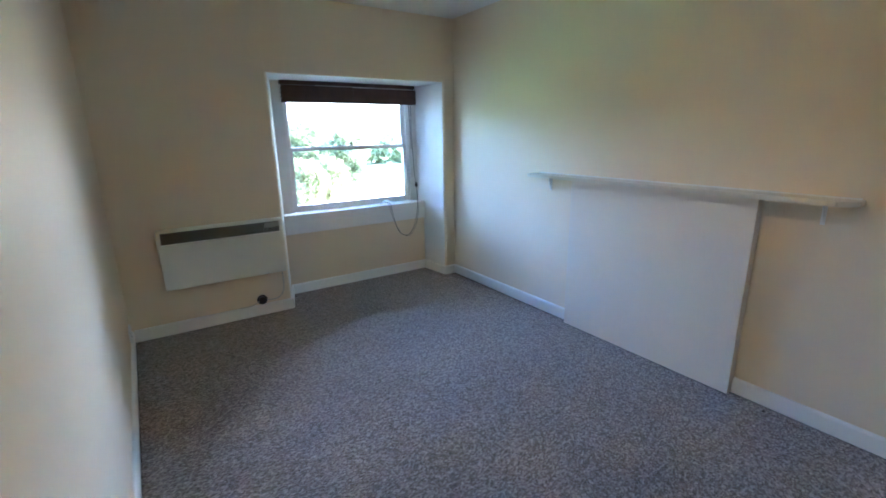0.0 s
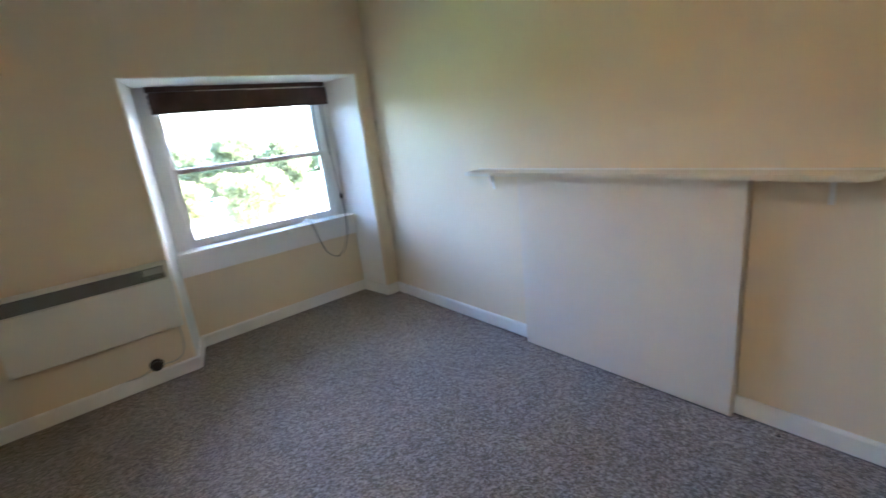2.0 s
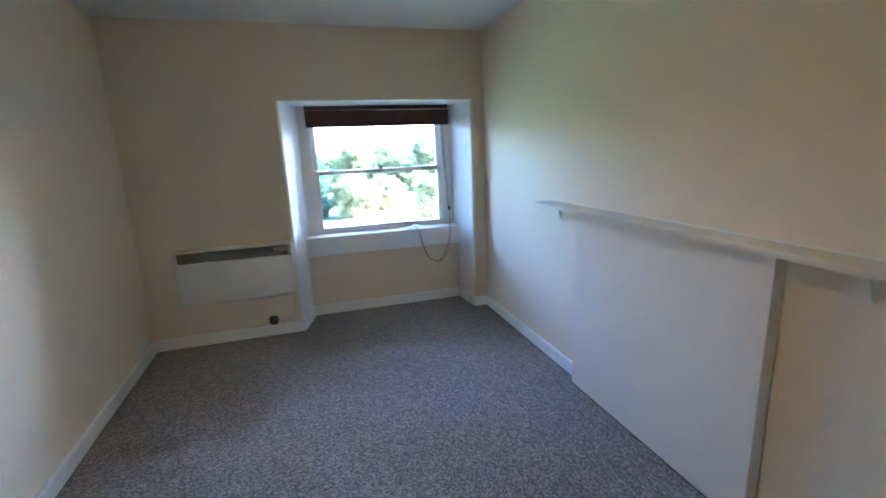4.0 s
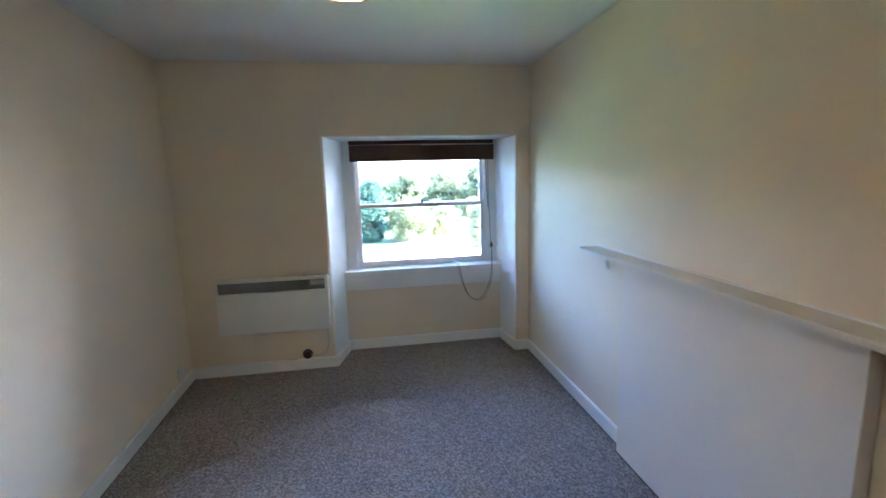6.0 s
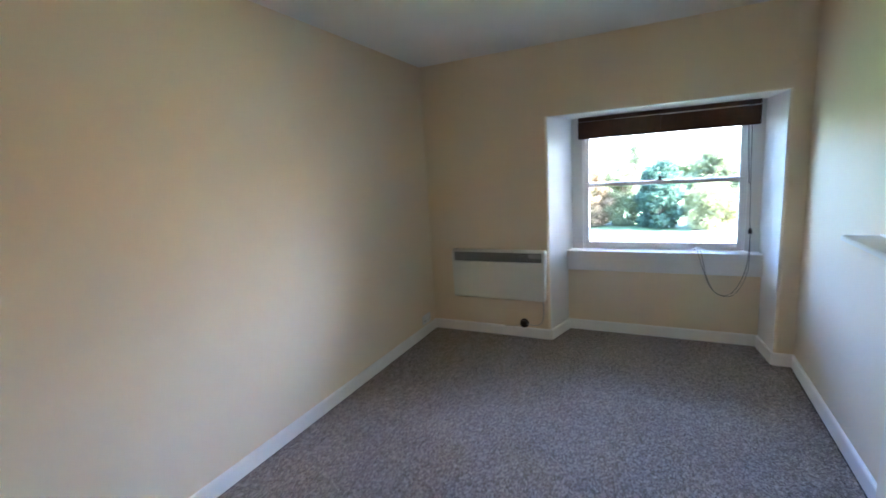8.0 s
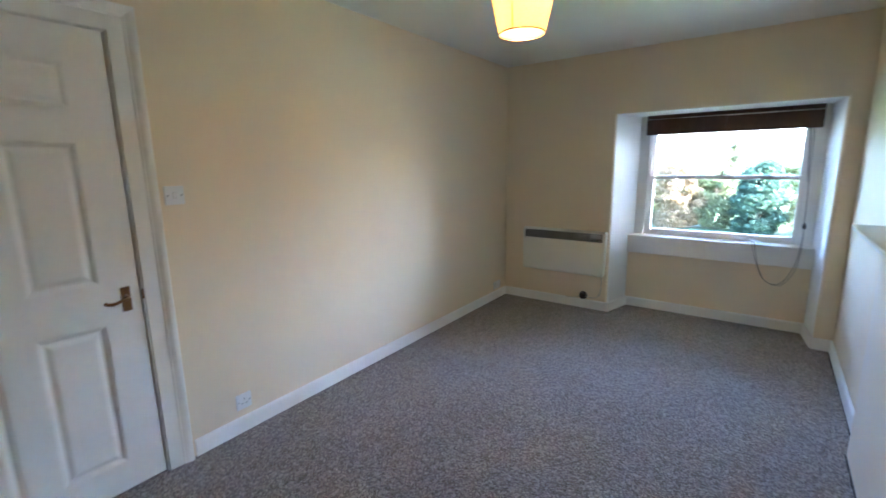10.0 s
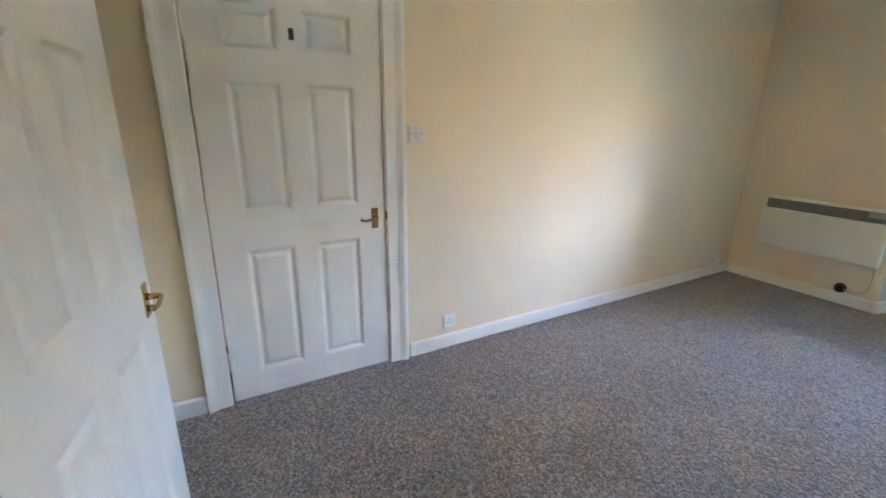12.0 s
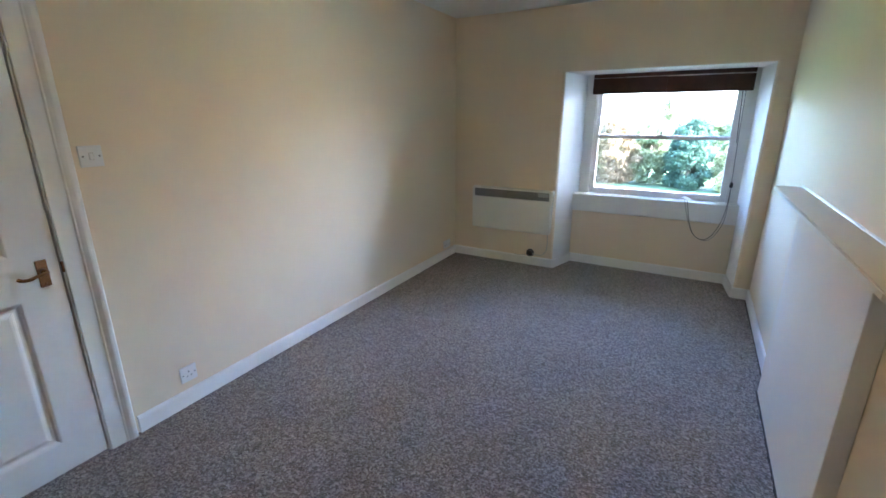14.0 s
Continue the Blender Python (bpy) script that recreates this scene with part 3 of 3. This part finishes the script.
# faint scuffs in the paint near the bottom rail
for k in range(7):
    y, z = -0.62 + 0.012 * k + 0.01 * math.sin(k * 3), 0.085 + 0.008 * math.sin(k * 1.9)
    part("paint_scuff", box((0.0, y, z), (0.0006, y + 0.007, z + 0.003 + 0.003 * (k % 2))), CABLE, lf)

# second door, ajar, hung in the back wall
DIR = math.degrees(math.atan2(0.122, 0.829))
m2 = pose(1.437, SOUTH + 0.012, 0, 0, 0, 90 - DIR)    # hinge line; local y runs from the hinges along the leaf
d2 = thing("door_2", "white six panel door with a brass lever, standing ajar", "door", m2 @ pose(0, 0.838, 0), kind="structure")
lf2 = leaf(d2)
lever(lf2, BRASS, -0.066, 0.855, True)
fr2 = thing("door_frame", "white painted moulded door surround in the back wall", "door frame", pose(1.437, SOUTH, 0, 0, 0, 90), kind="structure")
surround(fr2, 0.0, 0.845, 1.985)

# ---------------------------------------------------------------- switch and sockets on the west wall
def switch(y, z):
    s = thing("light_switch", "white plastic light switch with two screws beside the door", "light switch", WEST)
    part("plate", box((0.0, y - 0.043, z - 0.043), (0.010, y + 0.043, z + 0.043), 0.003), PLASTIC, s)
    part("rocker", box((0.010, y - 0.007, z - 0.013), (0.0145, y + 0.007, z + 0.013), 0.002), PLASTIC, s)
    part("rocker_gap", box((0.0098, y - 0.009, z - 0.015), (0.0104, y + 0.009, z + 0.015)), CABLE, s)
    for k in (-1, 1):
        part("screw", rod((0.0098, y + k * 0.030, z), (0.0108, y + k * 0.030, z), 0.0042, seg=12), STEEL, s)
switch(0.192, 1.32)


def socket(y, z, double):
    w = 0.073 if double else 0.043
    s = thing("wall_socket", ("white double wall socket low in the room corner" if double else "white single wall socket just above the skirting"), "wall socket", WEST)
    part("plate", box((0.0, y - w, z - 0.043), (0.012, y + w, z + 0.043), 0.003), PLASTIC, s)
    for c in ((-0.036, 0.036) if double else (0.0,)):
        for dy, dz, a, b in ((0, 0.012, 0.0026, 0.005), (-0.011, -0.011, 0.004, 0.0024), (0.011, -0.011, 0.004, 0.0024)):
            part("pin_hole", box((0.0118, y + c + dy - a, z + dz - b), (0.0124, y + c + dy + a, z + dz + b)), DARK, s)
        part("rocker", box((0.012, y + c - 0.005, z + 0.022), (0.0155, y + c + 0.005, z + 0.037), 0.0015), PLASTIC, s)
    for k in (-1, 1):
        part("screw", rod((0.0118, y + k * (w - 0.011), z), (0.0128, y + k * (w - 0.011), z), 0.004, seg=12), STEEL, s)
socket(0.412, 0.178, False)
socket(3.34, 0.150, True)

# ---------------------------------------------------------------- boarded fireplace and shelf
PANEL = thing("fireplace_board", "cream painted board closing off the old fireplace", "fireplace board")
part("board", box((2.645, 0.970, 0.0), (EAST, 2.127, 1.080), 0.003), BOARD, PANEL)

SHELF = thing("mantel_shelf", "long white painted shelf over the boarded fireplace", "shelf")
xf, xb, ya, yb = 2.568, EAST, 0.600, 2.490
plan = [(xb, ya)]
plan += [(xb - 0.045, ya), (xb - 0.052, ya + 0.004)]
for k in range(7):                                  # scooped front corner
    a = radians(90 - 15 * k)
    plan.append((xf + 0.055 - 0.045 * math.cos(a) + 0.0, ya + 0.012 + 0.045 * (1 - math.sin(a))))
plan += [(xf, ya + 0.062)]
plan += [(xf, yb - 0.004), (xf + 0.004, yb), (xb, yb)]
bm = prism(plan, 1.080, 1.103)
edges = [e for e in bm.edges if abs(e.verts[0].co.z - e.verts[1].co.z) < 1e-4 and e.verts[0].co.x < xb - 0.001]
bmesh.ops.bevel(bm, geom=edges, offset=0.004, segments=2, affect='EDGES')
part("shelf_board", bm, SHELF_PAINT, SHELF)
part("back_bead", sweep([(0, 0), (0.007, 0), (0.005, 0.004), (0, 0.007)], (EAST, ya + 0.01, 1.103), (EAST, yb - 0.005, 1.103), (-1, 0, 0), (0, 0, 1)), GLOSS, SHELF, "thin painted bead along the wall")
for y in (0.728, 2.365):
    b = part("shelf_bracket", box((EAST - 0.003, y - 0.009, 0.978), (EAST, y + 0.009, 1.080)), GLOSS, SHELF, "small painted metal bracket")
    part("bracket_arm", box((2.640, y - 0.009, 1.076), (EAST - 0.003, y + 0.009, 1.080)), GLOSS, b)
    bm = prism([(2.665, 0), (2.697, 0), (2.697, 0.095)], y - 0.003, y + 0.003)
    for v in bm.verts:
        v.co = Vector((v.co.x, v.co.z, 1.076 - v.co.y))
    part("bracket_web", bm, GLOSS, b)

# ---------------------------------------------------------------- pendant lamp
LX, LY, LZ = 1.33, 1.15, 1.962
lamp = thing("pendant_lamp", "lit pendant lamp with a tapered cream fabric shade", "pendant lamp")
h, rb, rt = 0.22, 0.094, 0.142
shade = part("shade", lathe([(rb, 0), (rt, h), (rt - 0.0012, h), (rb - 0.0012, 0)], (LX, LY, LZ), seg=64, close=True), SHADE, lamp, "tapered cream fabric shade, glowing", True)
part("rim", lathe([(rb - 0.002, -0.002), (rb + 0.001, -0.002), (rb + 0.001, 0.003), (rb - 0.002, 0.003)], (LX, LY, LZ), seg=64, close=True), BRONZE, shade)
part("rim", lathe([(rt - 0.002, h - 0.003), (rt + 0.001, h - 0.003), (rt + 0.001, h + 0.002), (rt - 0.002, h + 0.002)], (LX, LY, LZ), seg=64, close=True), BRONZE, shade)
sa = math.atan2(-0.58 - LY, 2.22 - LX) - 0.38
bm = bmesh.new()
for r, z in ((rb + 0.0008, 0.003), (rt + 0.0008, h - 0.003)):
    for da in (-0.045, 0.045):
        bm.verts.new((LX + r * math.cos(sa + da * rb / r), LY + r * math.sin(sa + da * rb / r), LZ + z))
bm.verts.ensure_lookup_table()
bm.faces.new([bm.verts[i] for i in (0, 1, 3, 2)])
bmesh.ops.solidify(bm, geom=bm.faces, thickness=0.0006)
part("seam", bm, SHADE, shade, "overlapped fabric seam")
for k in range(3):
    a = k * 2.094 + 0.3
    part("spider_arm", rod((LX + 0.02 * math.cos(a), LY + 0.02 * math.sin(a), LZ + 0.185), (LX + (rt - 0.003) * math.cos(a), LY + (rt - 0.003) * math.sin(a), LZ + h - 0.002), 0.0015, seg=8), STEEL, lamp)
part("lamp_holder", lathe([(0.001, 0.15), (0.018, 0.15), (0.020, 0.19), (0.014, 0.215), (0.006, 0.225), (0.001, 0.225)], (LX, LY, LZ), seg=20), PLASTIC, lamp, "", True)
bulb = part("bulb", lathe([(0.001, 0.056), (0.014, 0.058), (0.026, 0.070), (0.030, 0.088), (0.026, 0.108), (0.016, 0.130), (0.012, 0.150), (0.001, 0.151)], (LX, LY, LZ), seg=24), BULB, lamp, "lit warm bulb", True)
part("flex", rod((LX, LY, LZ + 0.22), (LX, LY, CEILING - 0.03), 0.003, seg=8), PLASTIC, lamp)
part("ceiling_rose", lathe([(0.001, -0.035), (0.012, -0.034), (0.034, -0.022), (0.042, -0.004), (0.042, 0.0), (0.001, 0.0)], (LX, LY, CEILING), seg=28), PLASTIC, lamp, "", True)
glim = new("bulb_light", bpy.data.lights.new("bulb_light", "POINT"))
glim.data.energy, glim.data.color, glim.data.shadow_soft_size = 0.10, (1.0, 0.60, 0.26), 0.035
glim.location = (LX, LY, LZ + 0.03)

# flecks on the carpet
for x, y, s in ((2.005, 2.52, 0.010), (2.635, 0.789, 0.016), (1.78, 0.62, 0.007)):
    f = thing("carpet_fleck", "small dark fleck of dirt lying on the carpet", "fleck", pose(x, y, 0.0, 0, 0, 40 * s * 100), "flecks on the carpet")
    part("crumb", lathe([(0.001, 0.0), (s * 0.5, 0.0005), (s * 0.42, 0.003), (s * 0.15, 0.0045), (0.001, 0.0045)], (0, 0, 0), seg=7), DARK, f)

# ---------------------------------------------------------------- outdoors
G = -7.0
bm = bmesh.new()
v = [bm.verts.new(p) for p in ((-900, 4.6, G), (900, 4.6, G), (900, 1600, G), (-900, 1600, G))]
bm.faces.new(v)
structure(link("ground", bm, GRASS), "sunlit mown lawn sloping away below the window", "lawn")
bm = bmesh.new()
# drive, plus unseen pale ground added eastward to bounce sun onto the west wall
DRIVE_AND_BOUNCE = [(3, 40), (1.5, 50), (4.5, 58), (7.5, 65), (10, 71), (4, 76), (6, 84), (16, 78), (28, 73), (60, 76), (320, 110), (320, 4.7), (10, 4.7), (10, 14), (33, 46)]
bm.faces.new([bm.verts.new((x, y, G + 0.02)) for x, y in DRIVE_AND_BOUNCE])
bmesh.ops.triangulate(bm, faces=bm.faces)
structure(link("road", bm, ROAD), "pale gravel drive, with unseen pale ground added to its east to bounce light", "road")


def tree(name, label, x, y, height, radius, leaves, count, seed, size=0.35, shape="round", low=0.12):
    rng = np.random.RandomState(seed)
    t = thing(name, label, "tree", pose(x, y, G))
    bm = rod((0, 0, -0.2), (0.1, 0.05, height * 0.45), radius * 0.09, radius * 0.06, 10)
    rod((0.1, 0.05, height * 0.44), (0.0, 0.1, height * 0.9), radius * 0.06, radius * 0.012, 8, bm)
    limbs = []
    for k in range(9):
        a, zz = k * 2.4 + rng.rand(), height * (0.22 + 0.065 * k)
        end = Vector((math.cos(a) * radius * (0.75 - 0.05 * k), math.sin(a) * radius * (0.75 - 0.05 * k), min(zz + height * (0.14 + 0.1 * rng.rand()), height * 0.93)))
        rod((0.05, 0.05, zz), end, radius * 0.035, radius * 0.008, 6, bm)
        limbs.append(end)
    part("trunk", bm, BARK, t)
    # clumps of leaves gathered about the limbs' ends and the crown's uneven shell
    n_cl = 120
    cl = []
    for k in range(n_cl):
        u = rng.rand() ** 0.7
        a = rng.rand() * 6.283
        zz = low + (1 - low) * rng.rand()
        if shape == "cone":
            rr = (1.02 - zz) * (0.65 + 0.5 * rng.rand())
        elif shape == "column":
            rr = 0.75 * math.sin(math.pi * min(1, 0.12 + zz * 0.85)) * (0.5 + 0.5 * rng.rand())
        else:
            rr = math.sqrt(max(0.02, 1 - (2 * (zz - low) / (1 - low) * 0.92 - 0.75) ** 2 / 1.35)) * (0.55 + 0.5 * rng.rand())
        cl.append((math.cos(a) * rr * radius * (0.4 + 0.6 * u), math.sin(a) * rr * radius * (0.4 + 0.6 * u), zz * height * 0.97, radius * (0.13 + 0.17 * rng.rand())))
    cl = np.array(cl)
    count = int(count * 3.6)
    pick = rng.randint(0, n_cl, count)
    d = rng.normal(size=(count, 3)); d /= np.linalg.norm(d, axis=1)[:, None]
    rad = cl[pick, 3] * (0.3 + 1.15 * rng.rand(count))
    c = cl[pick, :3] + d * rad[:, None] * np.array([1, 1, 0.8])
    if shape == "weep":
        c[:, 2] -= np.abs(rng.normal(size=count)) * height * 0.10
    c[:, 2] = np.maximum(c[:, 2], 0.25)
    e1 = rng.normal(size=(count, 3)); e1 /= np.linalg.norm(e1, axis=1)[:, None]
    e2 = np.cross(e1, d + 0.3 * rng.normal(size=(count, 3))); e2 /= np.linalg.norm(e2, axis=1)[:, None] + 1e-6
    s = 0.68 * size * (0.5 + rng.rand(count))[:, None]
    quads = np.stack([c - e1 * s, c + e2 * s * 0.45, c + e1 * s, c - e2 * s * 0.45], 1).reshape(-1, 3)
    me = bpy.data.meshes.new("crown")
    me.from_pydata(quads.tolist(), [], [tuple(range(4 * i, 4 * i + 4)) for i in range(count)])
    me.materials.append(leaves)
    ob = new("crown", me)
    ob.parent = t
    return t


tree("conifer_tree", "large dark green conifer on the lawn edge", 1.1, 62, 8.0, 3.0, LEAF_DARK, 8000, 3, 0.34, "round", 0.0)
tree("copper_tree", "rusty brown leaved tree beside the conifer", -7.6, 63, 8.2, 2.9, LEAF_RUST, 5200, 5, 0.28, "round", 0.0)
tree("broadleaf_tree", "mixed green broadleaved tree at the lawn edge", -3.6, 65, 7.6, 2.9, LEAF_MID, 5000, 6, 0.28, "round", 0.0)
tree("willow_tree", "broad pale yellow-green willow with hanging branches", 6.7, 61.0, 5.4, 3.2, LEAF_WILLOW, 5200, 8, 0.26, "weep", 0.1)
tree("willow_tree", "lower pale yellow-green willow at the drive's edge", 11.4, 66.0, 5.0, 2.9, LEAF_WILLOW, 4600, 18, 0.26, "weep", 0.1)
tree("tall_tree", "tall thin tree rising above the others", -2.5, 76, 11.6, 2.3, LEAF_MID, 700, 9, 0.32, "column")
tree("broadleaf_tree", "green broadleaved tree beyond the drive", 8.6, 86, 9.2, 3.6, LEAF_MID, 4000, 10, 0.36, "round", 0.03)
tree("broadleaf_tree", "green broadleaved tree beyond the drive", 15.8, 88, 9.4, 4.0, LEAF_MID, 4200, 11, 0.36, "round", 0.03)
tree("broadleaf_tree", "tall green broadleaved tree beyond the parked cars", 23.5, 84, 10.8, 4.6, LEAF_MID, 4400, 12, 0.38)
tree("broadleaf_tree", "green broadleaved tree at the lawn edge", 31.0, 80, 9.6, 4.4, LEAF_MID, 4000, 13, 0.38, "round", 0.03)
tree("willow_tree", "pale yellow-green bush at the drive's edge", 20.0, 79, 4.4, 2.6, LEAF_WILLOW, 3000, 14, 0.28)
tree("broadleaf_tree", "green broadleaved tree at the lawn edge", -12.5, 67, 8.6, 3.6, LEAF_MID, 4200, 15, 0.34, "round", 0.03)
tree("broadleaf_tree", "green broadleaved tree at the lawn edge", -19.5, 66, 8.8, 4.0, LEAF_DARK, 4200, 16, 0.36, "round", 0.03)

tree("willow_tree", "pale green willow standing on the sunny lawn", 15.2, 52.5, 5.6, 2.3, LEAF_WILLOW, 3400, 21, 0.26, "weep", 0.2)
tree("willow_tree", "pale green willow standing on the sunny lawn", 20.0, 58.0, 5.8, 2.5, LEAF_WILLOW, 3400, 22, 0.26, "weep", 0.2)

# far belt of woods
rng = np.random.RandomState(4)
n = 14000
cx = rng.uniform(-150, 190, n)
cz = rng.rand(n) ** 0.8 * (7.2 + 1.6 * np.sin(cx * 0.21) + 1.2 * np.sin(cx * 0.53 + 1))
cc = np.stack([cx, 118 + rng.rand(n) * 7, G + cz], 1)
e1 = rng.normal(size=(n, 3)); e1 /= np.linalg.norm(e1, axis=1)[:, None]
e2 = np.cross(e1, rng.normal(size=(n, 3))); e2 /= np.linalg.norm(e2, axis=1)[:, None] + 1e-6
s = 0.9 * (0.5 + rng.rand(n))[:, None]
q = np.stack([cc - e1 * s, cc + e2 * s * 0.6, cc + e1 * s, cc - e2 * s * 0.6], 1).reshape(-1, 3)
me = bpy.data.meshes.new("far_woods")
me.from_pydata(q.tolist(), [], [tuple(range(4 * i, 4 * i + 4)) for i in range(n)])
me.materials.append(LEAF_MID)
tagged(new("far_woods", me), "distant belt of green woods behind the lawn", "woods", kind="stuff")


def car(label, x, y, turn, colour):
    c = thing("parked_car", label, "car", pose(x, y, G + 0.02, 0, 0, turn), "cars parked on the drive")
    paint = painted("car_paint", colour, 0.25, 0.05, 3, 60, 0.0)
    prof = [(-2.05, 0.30), (2.02, 0.30), (2.08, 0.55), (1.95, 0.82), (1.0, 0.95), (-1.75, 0.98), (-2.08, 0.85)]
    top = [(0.95, 0.95), (0.35, 1.42), (-1.15, 1.46), (-1.72, 0.98)]
    for name, pr, w, m in (("body", prof, 0.86, paint), ("cabin", top, 0.76, CARGLASS)):
        bm = bmesh.new()
        a = [bm.verts.new((px, -w, pz)) for px, pz in pr]
        b = [bm.verts.new((px, w * 1.0, pz)) for px, pz in pr]
        bm.faces.new(a); bm.faces.new(b[::-1])
        for i in range(len(pr)):
            j = (i + 1) % len(pr)
            bm.faces.new((a[i], b[i], b[j], a[j]))
        bmesh.ops.bevel(bm, geom=list(bm.edges), offset=0.06, segments=2, affect='EDGES')
        part(name, bm, m, c)
    part("roof", box((-1.15, -0.70, 1.445), (0.36, 0.70, 1.485), 0.015), paint, c)
    for px in (-1.3, 1.3):
        for s in (-1, 1):
            w = part("wheel", rod((px, s * 0.70, 0.31), (px, s * 0.88, 0.31), 0.31, seg=20), TYRE, c)
            part("rim", rod((px, s * 0.875, 0.31), (px, s * 0.89, 0.31), 0.19, seg=16), STEEL, w)


car("blue hatchback parked on the gravel drive", 11.2, 75.5, 15, (0.05, 0.10, 0.28))
car("red car parked on the gravel drive", 14.6, 71.5, 20, (0.42, 0.04, 0.03))
car("silver car parked on the gravel drive", 17.6, 74.0, 12, (0.45, 0.46, 0.48))
